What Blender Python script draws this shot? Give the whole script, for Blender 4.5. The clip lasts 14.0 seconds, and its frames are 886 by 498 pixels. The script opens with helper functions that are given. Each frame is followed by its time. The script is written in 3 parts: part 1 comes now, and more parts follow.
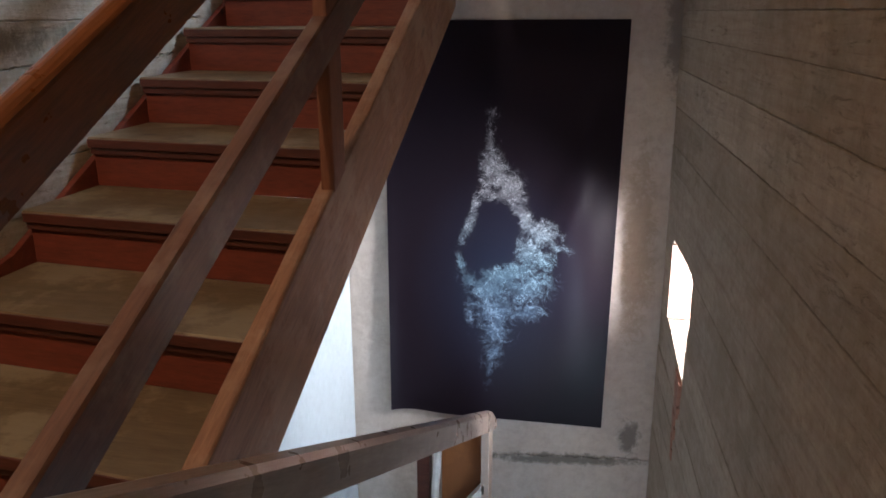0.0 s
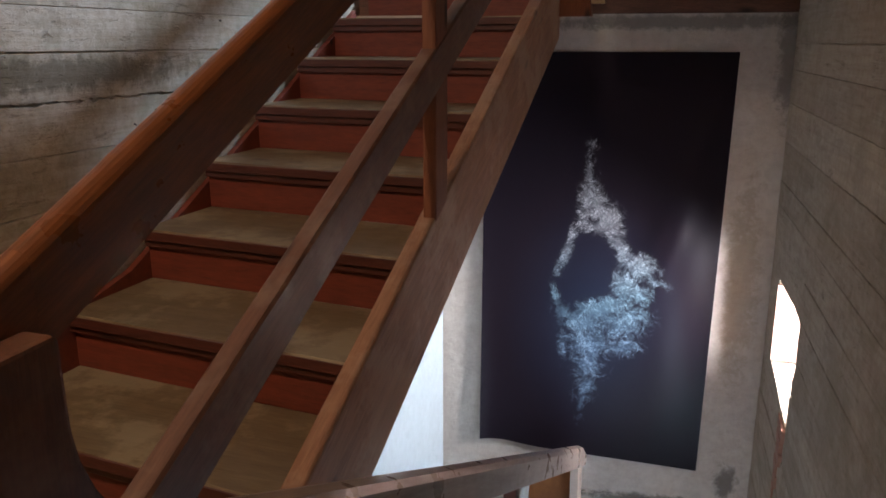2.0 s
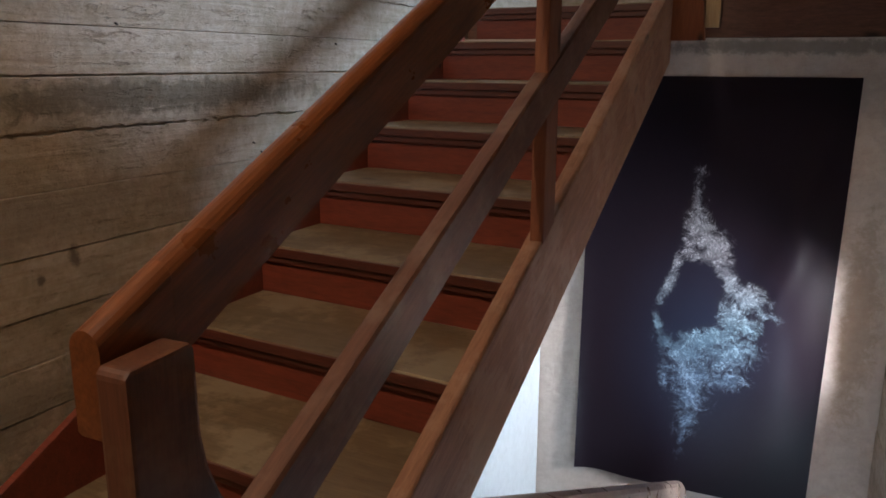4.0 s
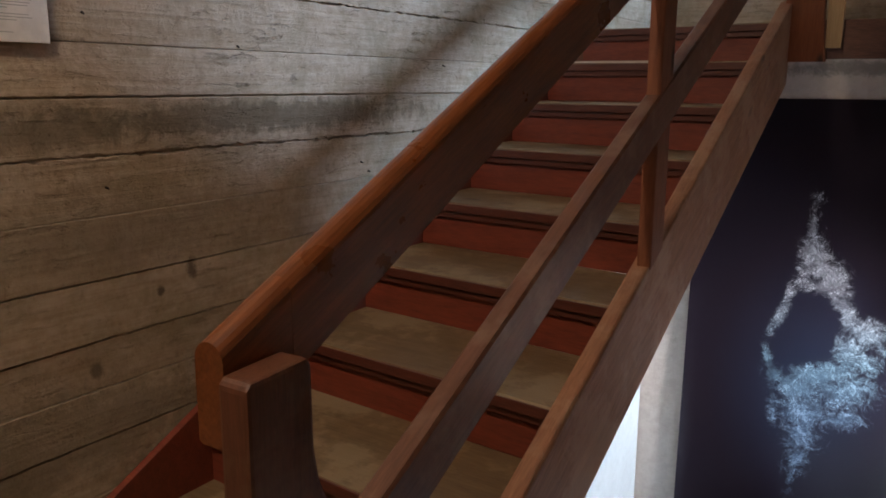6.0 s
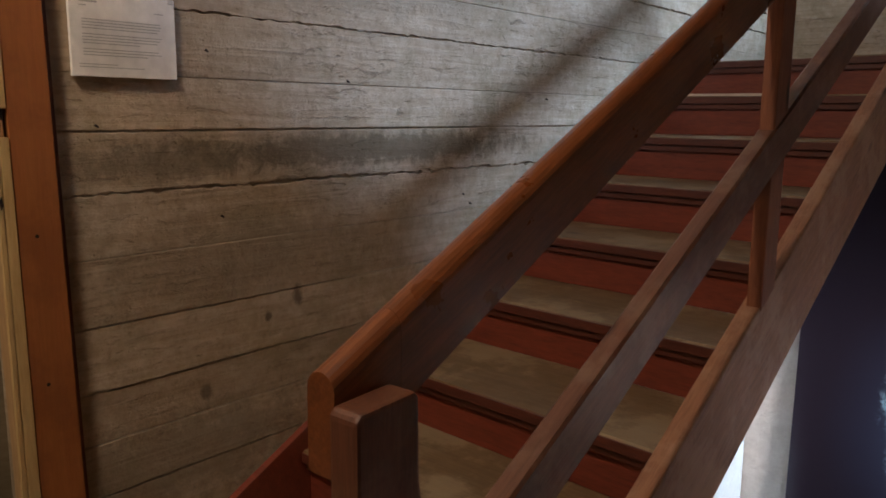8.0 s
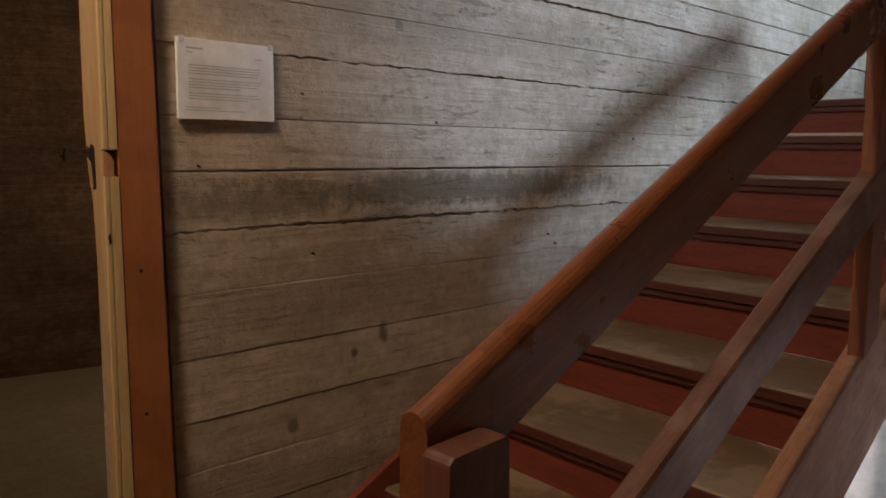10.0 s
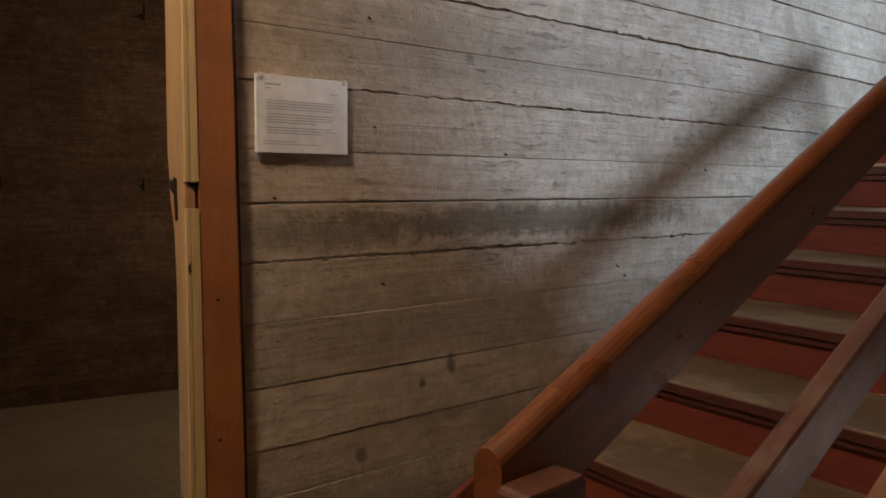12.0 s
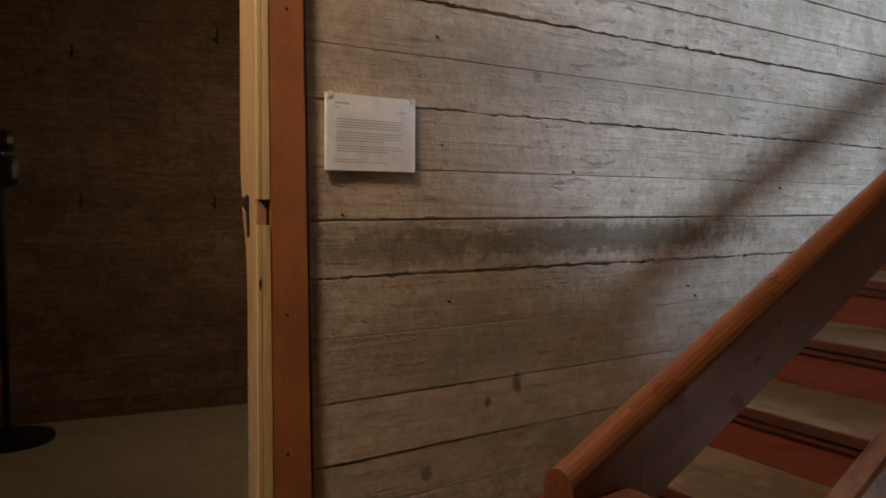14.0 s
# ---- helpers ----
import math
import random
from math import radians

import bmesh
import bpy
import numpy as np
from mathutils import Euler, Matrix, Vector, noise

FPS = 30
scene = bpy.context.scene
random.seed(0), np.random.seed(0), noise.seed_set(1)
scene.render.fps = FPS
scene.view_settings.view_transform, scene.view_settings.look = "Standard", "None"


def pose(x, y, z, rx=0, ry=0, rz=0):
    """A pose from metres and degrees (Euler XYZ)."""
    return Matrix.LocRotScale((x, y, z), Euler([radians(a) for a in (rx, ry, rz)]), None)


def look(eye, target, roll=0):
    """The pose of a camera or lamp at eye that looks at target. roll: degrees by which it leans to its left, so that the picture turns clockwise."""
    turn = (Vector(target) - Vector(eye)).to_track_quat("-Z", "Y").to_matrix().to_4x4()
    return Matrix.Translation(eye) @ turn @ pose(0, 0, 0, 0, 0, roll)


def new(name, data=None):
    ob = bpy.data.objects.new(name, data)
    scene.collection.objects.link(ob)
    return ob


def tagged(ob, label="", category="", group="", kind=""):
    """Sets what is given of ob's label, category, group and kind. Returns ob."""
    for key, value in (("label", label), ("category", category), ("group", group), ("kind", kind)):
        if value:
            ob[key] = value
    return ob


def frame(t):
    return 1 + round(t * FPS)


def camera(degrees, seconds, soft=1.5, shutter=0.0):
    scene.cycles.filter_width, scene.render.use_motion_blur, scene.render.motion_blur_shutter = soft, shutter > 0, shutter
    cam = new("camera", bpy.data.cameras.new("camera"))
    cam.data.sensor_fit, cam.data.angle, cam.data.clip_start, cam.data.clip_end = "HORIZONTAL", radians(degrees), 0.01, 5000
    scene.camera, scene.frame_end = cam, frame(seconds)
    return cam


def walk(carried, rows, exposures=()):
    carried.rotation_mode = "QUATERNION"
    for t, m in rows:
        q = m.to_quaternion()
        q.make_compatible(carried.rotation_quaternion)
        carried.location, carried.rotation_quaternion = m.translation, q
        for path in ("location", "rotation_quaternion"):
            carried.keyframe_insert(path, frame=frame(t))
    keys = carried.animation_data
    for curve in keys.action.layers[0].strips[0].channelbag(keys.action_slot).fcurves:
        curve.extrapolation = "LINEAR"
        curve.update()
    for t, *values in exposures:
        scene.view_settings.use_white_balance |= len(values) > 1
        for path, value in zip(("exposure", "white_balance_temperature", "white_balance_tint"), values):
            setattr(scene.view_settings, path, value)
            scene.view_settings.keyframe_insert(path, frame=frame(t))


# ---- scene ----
cam = camera(58.13, 14.0, soft=1.7)
# seconds, x, y, z, yaw, pitch, roll
EXPOSURES = [(0.0, 0.42, 6150, 11), (14.0, 0.40, 6150, 11)]
ROWS = [
    (0.0, 0.0000, -0.0000, 1.4530, 12.195, -16.635, 0.360),
    (0.5, -0.0028, -0.0054, 1.4556, 13.793, -16.017, 0.315),
    (1.0, -0.0073, -0.0090, 1.4587, 15.494, -15.403, 0.227),
    (1.5, -0.0145, -0.0121, 1.4607, 17.146, -14.996, 0.132),
    (2.0, -0.0240, -0.0157, 1.4627, 18.948, -14.645, 0.089),
    (2.5, -0.0341, -0.0227, 1.4651, 20.494, -14.292, -0.031),
    (3.0, -0.0421, -0.0281, 1.4656, 22.352, -13.884, -0.133),
    (5.5, -0.0709, -0.0388, 1.4671, 31.107, -12.034, -0.246),
    (6.0, -0.0788, -0.0410, 1.4674, 32.933, -11.702, -0.301),
    (6.5, -0.0846, -0.0434, 1.4687, 34.653, -11.420, -0.407),
    (7.0, -0.0894, -0.0476, 1.4706, 36.384, -10.797, -0.530),
    (7.5, -0.0915, -0.0496, 1.4742, 38.119, -10.250, -0.300),
    (8.0, -0.0946, -0.0535, 1.4759, 39.819, -9.608, -0.440),
    (8.5, -0.0984, -0.0586, 1.4773, 41.273, -9.010, -0.473),
    (9.0, -0.1015, -0.0627, 1.4784, 42.830, -8.254, -0.477),
    (11.5, -0.1122, -0.0806, 1.4905, 48.914, -5.495, -0.527),
    (12.0, -0.1139, -0.0839, 1.4912, 50.089, -4.978, -0.534),
    (12.5, -0.1156, -0.0868, 1.4916, 51.192, -4.642, -0.521),
    (13.0, -0.1174, -0.0883, 1.4923, 52.339, -4.357, -0.501),
    (13.5, -0.1206, -0.0891, 1.4913, 53.329, -4.059, -0.404),
    (14.0, -0.1243, -0.0876, 1.4869, 54.613, -3.649, -0.532),
]
walk(cam, [(t, pose(x, y, z, 90 + pitch, roll, yaw)) for t, x, y, z, yaw, pitch, roll in ROWS], EXPOSURES)

# ---- world and light ----
world = bpy.data.worlds.new("world")
scene.world = world
world.use_nodes = True
wn = world.node_tree.nodes
sky = wn.new("ShaderNodeTexSky")
sky.sky_type, sky.sun_disc = "NISHITA", False
sky.sun_elevation, sky.sun_rotation = radians(35), radians(60)
world.node_tree.links.new(sky.outputs[0], wn["Background"].inputs[0])
wn["Background"].inputs[1].default_value = 0.12


def area(name, eye, target, w, h, watts, colour):
    lamp = bpy.data.lights.new(name, "AREA")
    lamp.shape, lamp.size, lamp.size_y, lamp.energy, lamp.color = "RECTANGLE", w, h, watts, colour
    ob = new(name, lamp)
    ob.matrix_world = look(eye, target)
    return ob


area("daylight_stair_window", (2.40, 4.90, 4.80), (-1.8, 2.0, 1.4), 0.72, 0.52, 350, (0.53, 0.71, 1.0))
# Fill lamp added at a small unseen opening to brighten the landing wall.
area("daylight_landing_window", (0.60, 4.85, 3.55), (-1.0, 5.15, 2.2), 0.25, 0.4, 100, (0.54, 0.74, 1.0))
area("daylight_lower_window", (0.40, 2.1, -0.95), (-1.3, 3.4, -0.6), 0.9, 0.8, 13, (0.66, 0.82, 1.0))
area("daylight_wall_gap", (0.98, 3.14, 0.28), (0.0, 3.75, 0.15), 0.9, 0.9, 260, (0.96, 0.97, 1.0))
area("lamp_light", (-1.15, -0.55, 3.5), (-2.15, -0.25, 2.9), 0.4, 0.4, 60, (1.0, 0.78, 0.57))
# Unseen warm fill added so that the side room isn't black.
area("side_room_lamp_light", (-3.6, 2.5, 2.2), (-5.3, 1.4, 0.8), 0.3, 0.3, 8, (1.0, 0.70, 0.42))

# ---- materials ----


def nodes_of(name, rough=0.6):
    m = bpy.data.materials.new(name)
    m.use_nodes = True
    nt = m.node_tree
    b = nt.nodes["Principled BSDF"]
    b.inputs["Roughness"].default_value = rough
    return m, nt, b


def ramp(nt, fac, stops):
    r = nt.nodes.new("ShaderNodeValToRGB")
    while len(r.color_ramp.elements) < len(stops):
        r.color_ramp.elements.new(0.5)
    for e, (p, c) in zip(r.color_ramp.elements, stops):
        e.position = p
        e.color = (*c, 1) if len(c) == 3 else c
    nt.links.new(fac, r.inputs[0])
    return r.outputs[0]


def coords(nt, scale=(1, 1, 1), rot=(0, 0, 0), kind="Object"):
    tc = nt.nodes.new("ShaderNodeTexCoord")
    mp = nt.nodes.new("ShaderNodeMapping")
    mp.vector_type = "POINT"
    mp.inputs["Rotation"].default_value = rot
    mp.inputs["Scale"].default_value = scale
    nt.links.new(tc.outputs[kind], mp.inputs[0])
    return mp.outputs[0]


def noise_tex(nt, vec, scale, detail=6, rough=0.6, distort=0.0):
    n = nt.nodes.new("ShaderNodeTexNoise")
    n.inputs["Scale"].default_value, n.inputs["Detail"].default_value = scale, detail
    n.inputs["Roughness"].default_value, n.inputs["Distortion"].default_value = rough, distort
    nt.links.new(vec, n.inputs["Vector"])
    return n.outputs["Fac"]


def mix(nt, fac, a, b, mode="MIX"):
    n = nt.nodes.new("ShaderNodeMix")
    n.data_type, n.blend_type = "RGBA", mode
    for s, v in ((n.inputs[0], fac), (n.inputs[6], a), (n.inputs[7], b)):
        if hasattr(v, "links"):
            nt.links.new(v, s)
        else:
            s.default_value = v if isinstance(v, float) else (*v, 1)
    return n.outputs[2]


def bump(nt, b, height, strength=0.3, dist=0.002, after=None):
    n = nt.nodes.new("ShaderNodeBump")
    n.inputs["Strength"].default_value, n.inputs["Distance"].default_value = strength, dist
    nt.links.new(height, n.inputs["Height"])
    if after:
        nt.links.new(after, n.inputs["Normal"])
    nt.links.new(n.outputs[0], b.inputs["Normal"])
    return n.outputs[0]


def random_of(nt):
    return nt.nodes.new("ShaderNodeObjectInfo").outputs["Random"]


def shifted(nt, vec, amount=30.0):
    """Moves the pattern from object to object."""
    a = nt.nodes.new("ShaderNodeVectorMath")
    a.operation = "ADD"
    c = nt.nodes.new("ShaderNodeCombineXYZ")
    mul = nt.nodes.new("ShaderNodeMath")
    mul.operation = "MULTIPLY"
    mul.inputs[1].default_value = amount
    nt.links.new(random_of(nt), mul.inputs[0])
    for i in range(3):
        nt.links.new(mul.outputs[0], c.inputs[i])
    nt.links.new(vec, a.inputs[0])
    nt.links.new(c.outputs[0], a.inputs[1])
    return a.outputs[0]


def wood(name, dark, light, along="y", pitch=0.0, rough=0.5, worn=None, worn_amount=0.5, grain=1.0, knots=True):
    """Stained wood: long grain along one axis, knots, worn paler patches and fine relief."""
    m, nt, b = nodes_of(name, rough)
    st = {"x": (1.2, 16, 16), "y": (16, 1.2, 16), "z": (16, 16, 1.2)}[along]
    base = shifted(nt, coords(nt, rot=(radians(-pitch), 0, 0)))
    sc = nt.nodes.new("ShaderNodeVectorMath")
    sc.operation = "MULTIPLY"
    sc.inputs[1].default_value = [a * grain for a in st]
    nt.links.new(base, sc.inputs[0])
    g1 = noise_tex(nt, sc.outputs[0], 2.2, 8, 0.65, 0.6)
    fine = noise_tex(nt, sc.outputs[0], 11.0, 4, 0.7)
    col = ramp(nt, g1, [(0.3, dark), (0.5, [(a + c) / 2 for a, c in zip(dark, light)]), (0.72, light)])
    col = mix(nt, 0.45, col, ramp(nt, fine, [(0.35, dark), (0.65, light)]))
    if knots:
        sk = nt.nodes.new("ShaderNodeVectorMath")
        sk.operation = "MULTIPLY"
        sk.inputs[1].default_value = {"x": (3, 8, 8), "y": (8, 3, 8), "z": (8, 8, 3)}[along]
        nt.links.new(base, sk.inputs[0])
        v = nt.nodes.new("ShaderNodeTexVoronoi")
        v.inputs["Scale"].default_value = 0.8
        nt.links.new(sk.outputs[0], v.inputs["Vector"])
        k = ramp(nt, v.outputs["Distance"], [(0.05, (1, 1, 1)), (0.13, (0, 0, 0))])
        col = mix(nt, k, col, [a * 0.35 for a in dark])
    if worn:
        p = noise_tex(nt, base, 3.3, 5, 0.7)
        w = ramp(nt, p, [(0.48, (0, 0, 0)), (0.57, (worn_amount,) * 3)])
        col = mix(nt, w, col, worn)
    nt.links.new(col, b.inputs["Base Color"])
    stain = noise_tex(nt, base, 9.0, 4)
    nt.links.new(ramp(nt, stain, [(0.3, (rough - 0.06,) * 3), (0.7, (rough + 0.1,) * 3)]), b.inputs["Roughness"])
    bump(nt, b, fine, 0.35, 0.0012)
    return m


def concrete(name, base, dark, pale, grain_axis="y", boards=True, stains_and_patches=(), rough=0.85, speck=0.18):
    """Old board-marked concrete: wood grain print, pits, staining and dark patches, pale bloom."""
    m, nt, b = nodes_of(name, rough)
    co = raw = coords(nt)
    if boards:
        co = shifted(nt, co, 7.0)
    sc = nt.nodes.new("ShaderNodeVectorMath")
    sc.operation = "MULTIPLY"
    sc.inputs[1].default_value = (0.7, 0.7, 14) if boards else (3, 3, 3)
    nt.links.new(co, sc.inputs[0])
    grain = noise_tex(nt, sc.outputs[0], 4.0, 3, 0.6, 0.8)
    lumps = noise_tex(nt, co, 24.0, 7, 0.7)
    big = noise_tex(nt, raw, 1.3, 4, 0.6, 0.4)
    mid = noise_tex(nt, co, 4.5, 9, 0.72, 0.3)
    fine = noise_tex(nt, co, 70.0, 6, 0.75)
    col = ramp(nt, big, [(0.36, dark), (0.5, base), (0.64, pale)])
    col = mix(nt, 0.5, col, ramp(nt, mid, [(0.33, dark), (0.5, base), (0.66, pale)]))
    col = mix(nt, 0.42 if boards else 0.28, col, ramp(nt, grain, [(0.36, dark), (0.62, pale)]))
    col = mix(nt, speck, col, ramp(nt, fine, [(0.3, dark), (0.6, base)]))
    col = mix(nt, 0.3, col, ramp(nt, lumps, [(0.36, dark), (0.52, base), (0.66, pale)]))
    if boards:
        sandy = noise_tex(nt, co, 19.0, 12, 0.82, 0.2)
        col = mix(nt, ramp(nt, sandy, [(0.55, (0, 0, 0)), (0.63, (0.5,) * 3)]), col, [a * 0.8 for a in dark])
        olive = noise_tex(nt, raw, 3.4, 8, 0.75, 0.5)
        col = mix(nt, ramp(nt, olive, [(0.5, (0, 0, 0)), (0.62, (0.45,) * 3)]), col, (dark[0] * 0.95, dark[1] * 1.08, dark[2]))
        tone = ramp(nt, random_of(nt), [(0.0, (0.82, 0.80, 0.78)), (1.0, (1.0, 1.0, 1.0))])
        col = mix(nt, 1.0, col, tone, "MULTIPLY")
        lay = nt.nodes.new("ShaderNodeVectorMath")
        lay.operation = "MULTIPLY"
        lay.inputs[1].default_value = (9, 9, 42)
        nt.links.new(co, lay.inputs[0])
        chips = ramp(nt, noise_tex(nt, lay.outputs[0], 1.0, 6, 0.7, 0.5), [(0.57, (0, 0, 0)), (0.64, (1, 1, 1))])
        chips = mix(nt, 1.0, chips, ramp(nt, noise_tex(nt, raw, 2.6, 3), [(0.42, (0.1,) * 3), (0.6, (1, 1, 1))]), "MULTIPLY")
        col = mix(nt, mix(nt, 0.42, (0.0, 0.0, 0.0), chips), col, [a * 0.75 for a in dark])
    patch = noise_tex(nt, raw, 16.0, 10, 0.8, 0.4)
    for place, size, turn, amount, tone in stains_and_patches:
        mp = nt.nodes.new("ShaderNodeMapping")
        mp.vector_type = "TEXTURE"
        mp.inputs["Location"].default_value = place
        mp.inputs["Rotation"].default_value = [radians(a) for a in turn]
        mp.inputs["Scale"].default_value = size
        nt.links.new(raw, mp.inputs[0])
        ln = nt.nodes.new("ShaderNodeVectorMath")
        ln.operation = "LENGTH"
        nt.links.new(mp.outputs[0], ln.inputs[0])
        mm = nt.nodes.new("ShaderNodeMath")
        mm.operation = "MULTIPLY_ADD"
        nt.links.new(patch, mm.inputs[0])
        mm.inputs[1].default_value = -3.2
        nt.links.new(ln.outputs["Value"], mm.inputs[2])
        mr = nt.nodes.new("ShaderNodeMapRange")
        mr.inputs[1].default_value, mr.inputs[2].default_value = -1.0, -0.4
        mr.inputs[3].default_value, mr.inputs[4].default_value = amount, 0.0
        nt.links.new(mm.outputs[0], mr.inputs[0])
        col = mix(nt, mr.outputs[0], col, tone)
    nt.links.new(col, b.inputs["Base Color"])
    v = nt.nodes.new("ShaderNodeTexVoronoi")
    v.inputs["Scale"].default_value = 38
    nt.links.new(co, v.inputs["Vector"])
    pits = ramp(nt, v.outputs["Distance"], [(0.02, (0, 0, 0)), (0.14, (1, 1, 1))])
    n1 = bump(nt, b, mid, 0.7, 0.018)
    n1 = bump(nt, b, lumps, 0.55, 0.008, n1)
    n2 = bump(nt, b, grain, 0.7, 0.005, n1)
    if boards:
        n2 = bump(nt, b, mix(nt, 1.0, (1.0, 1.0, 1.0), chips, "SUBTRACT"), 0.8, 0.005, n2)
    n3 = bump(nt, b, fine, 0.5, 0.003, n2)
    bump(nt, b, pits, 0.7, 0.004, n3)
    return m


SLOPE = math.degrees(math.atan(0.174 / 0.356))
M_TREAD = wood("worn_tread_wood", (0.10, 0.058, 0.026), (0.20, 0.136, 0.070), "x", 0, 0.5, (0.31, 0.235, 0.138), 0.6)
M_RISER = wood("red_brown_riser_stain", (0.10, 0.019, 0.010), (0.23, 0.046, 0.021), "x", 0, 0.5)
M_NOSE = wood("dark_nosing_stain", (0.045, 0.012, 0.008), (0.12, 0.032, 0.018), "x", 0, 0.45, None)
M_STRING = wood("worn_brown_stringer", (0.17, 0.070, 0.034), (0.38, 0.185, 0.098), "y", SLOPE, 0.6, (0.44, 0.28, 0.18), 0.4)
M_RAIL = wood("orange_brown_varnish", (0.085, 0.026, 0.009), (0.24, 0.080, 0.026), "y", SLOPE, 0.30, None, knots=False)
M_MID = wood("brown_rail_stain", (0.085, 0.033, 0.019), (0.19, 0.084, 0.048), "y", SLOPE, 0.45, (0.26, 0.17, 0.12), 0.4)
M_POST = wood("brown_post_stain", (0.13, 0.038, 0.016), (0.26, 0.095, 0.042), "z", 0, 0.6)
M_NEWEL = wood("worn_newel_stain", (0.065, 0.022, 0.012), (0.15, 0.056, 0.028), "z", 0, 0.5, (0.22, 0.135, 0.07), 0.4)
M_RED = wood("red_brown_paint_wood", (0.2, 0.048, 0.014), (0.33, 0.098, 0.03), "z", 0, 0.5)
M_CASING = wood("orange_brown_casing_paint", (0.27, 0.090, 0.025), (0.35, 0.125, 0.037), "z", 0, 0.45, (0.20, 0.066, 0.022), 0.5, knots=False)
M_SCAR = wood("torn_orange_pine", (0.26, 0.12, 0.045), (0.42, 0.21, 0.085), "z", 0, 0.7, knots=False)
M_PINE = wood("raw_pine", (0.306, 0.176, 0.075), (0.493, 0.320, 0.150), "z", 0, 0.6, knots=False)
M_PALEPINE = wood("pale_yellow_pine", (0.40, 0.26, 0.10), (0.58, 0.42, 0.19), "z", 0, 0.55, knots=False)
M_GREYRAIL = wood("grey_brown_rubbed_rail", (0.17, 0.12, 0.095), (0.32, 0.24, 0.20), "y", -SLOPE, 0.3, None, knots=False)
M_FASCIA = wood("dark_landing_beam", (0.08, 0.03, 0.018), (0.19, 0.085, 0.05), "x", 0, 0.6)
M_WALL = concrete("board_marked_concrete", (0.49, 0.385, 0.265), (0.25, 0.18, 0.105), (0.60, 0.50, 0.385), stains_and_patches=(
    ((-1.81, 1.367, 0.973), (1, 0.020, 0.032), (0, 0, 0), 0.9, (0.10, 0.07, 0.045)),
    ((-1.81, 1.265, 0.929), (1, 0.012, 0.016), (0, 0, 0), 0.9, (0.09, 0.065, 0.04)),
    ((-1.81, 1.065, 0.769), (1, 0.02, 0.022), (0, 0, 0), 0.8, (0.11, 0.08, 0.05)),
    ((-1.81, 1.427, 1.826), (1, 0.018, 0.02), (0, 0, 0), 0.8, (0.13, 0.10, 0.07)),
    ((-1.81, 1.75, 1.372), (1, 0.75, 0.05), (0, 0, 0), 0.85, (0.12, 0.085, 0.045)),
    ((-1.81, 1.0, 1.36), (1, 0.3, 0.05), (0, 0, 0), 0.6, (0.13, 0.10, 0.06)),
    ((-1.81, 0.95, 0.62), (1, 0.5, 0.12), (0, 0, 0), 0.5, (0.15, 0.12, 0.08)),
    ((-1.81, 1.2, 1.12), (1, 0.45, 0.1), (0, 0, 0), 0.4, (0.17, 0.13, 0.085)),
    ((-1.81, 1.5, 1.85), (1, 0.8, 0.09), (0, 0, 0), 0.35, (0.2, 0.16, 0.11))))
M_WALLR = concrete("board_marked_grey_concrete", (0.44, 0.35, 0.27), (0.26, 0.19, 0.14), (0.54, 0.46, 0.38))
M_PLASTER = concrete("old_lime_plaster", (0.58, 0.495, 0.43), (0.43, 0.355, 0.30), (0.67, 0.60, 0.54), boards=False, stains_and_patches=(
    # dark patch in the top right corner, then a dark band under the landing beam
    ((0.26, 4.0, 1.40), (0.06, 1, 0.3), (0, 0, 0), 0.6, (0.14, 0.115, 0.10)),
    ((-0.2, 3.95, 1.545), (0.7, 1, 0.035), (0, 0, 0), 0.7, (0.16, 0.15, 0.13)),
    ((0.14, 4.0, 0.3), (0.08, 1, 0.5), (0, 0, 0), 0.45, (0.25, 0.17, 0.09)),
    ((0.16, 4.0, -0.78), (0.06, 1, 0.09), (0, 0, 0), 0.8, (0.14, 0.12, 0.10)),
    ((-0.2, 3.95, -0.93), (0.4, 1, 0.03), (0, 0, 0), 0.8, (0.12, 0.11, 0.09))))
# White paint with the blue of the daylight put into its colour.
M_WHITE = concrete("white_paint_daylight_tint", (0.60, 0.66, 0.69), (0.51, 0.56, 0.58), (0.66, 0.72, 0.75), boards=False)
M_FLOOR = concrete("dusty_screed_floor", (0.34, 0.29, 0.2), (0.25, 0.2, 0.13), (0.42, 0.36, 0.26), boards=False)
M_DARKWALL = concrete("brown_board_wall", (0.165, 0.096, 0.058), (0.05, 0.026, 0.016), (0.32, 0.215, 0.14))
M_BRICK = concrete("red_brick", (0.36, 0.18, 0.125), (0.24, 0.10, 0.07), (0.46, 0.30, 0.23), boards=False)
M_PALEBRICK = concrete("limewashed_brick", (0.36, 0.21, 0.16), (0.27, 0.13, 0.09), (0.46, 0.35, 0.29), boards=False)


def plain(name, colour, rough=0.6, metal=0.0):
    m, nt, b = nodes_of(name, rough)
    b.inputs["Metallic"].default_value = metal
    n = noise_tex(nt, coords(nt), 25, 5)
    nt.links.new(ramp(nt, n, [(0.3, [c * 0.88 for c in colour]), (0.7, [min(1, c * 1.08) for c in colour])]), b.inputs["Base Color"])
    return m


M_CARD = plain("white_card", (0.78, 0.76, 0.72), 0.55)
M_INK = plain("grey_ink", (0.42, 0.41, 0.39), 0.7)
M_BLACK = plain("black_metal", (0.012, 0.012, 0.013), 0.4, 0.3)
M_IRON = plain("rusty_iron_and_hole_shade", (0.035, 0.025, 0.02), 0.7, 0.6)
M_PALEEDGE = plain("worn_pale_edge", (0.50, 0.38, 0.31), 0.6)
M_PIPE = plain("pale_painted_pipe", (0.6, 0.57, 0.53), 0.35)

# ---- mesh helpers ----


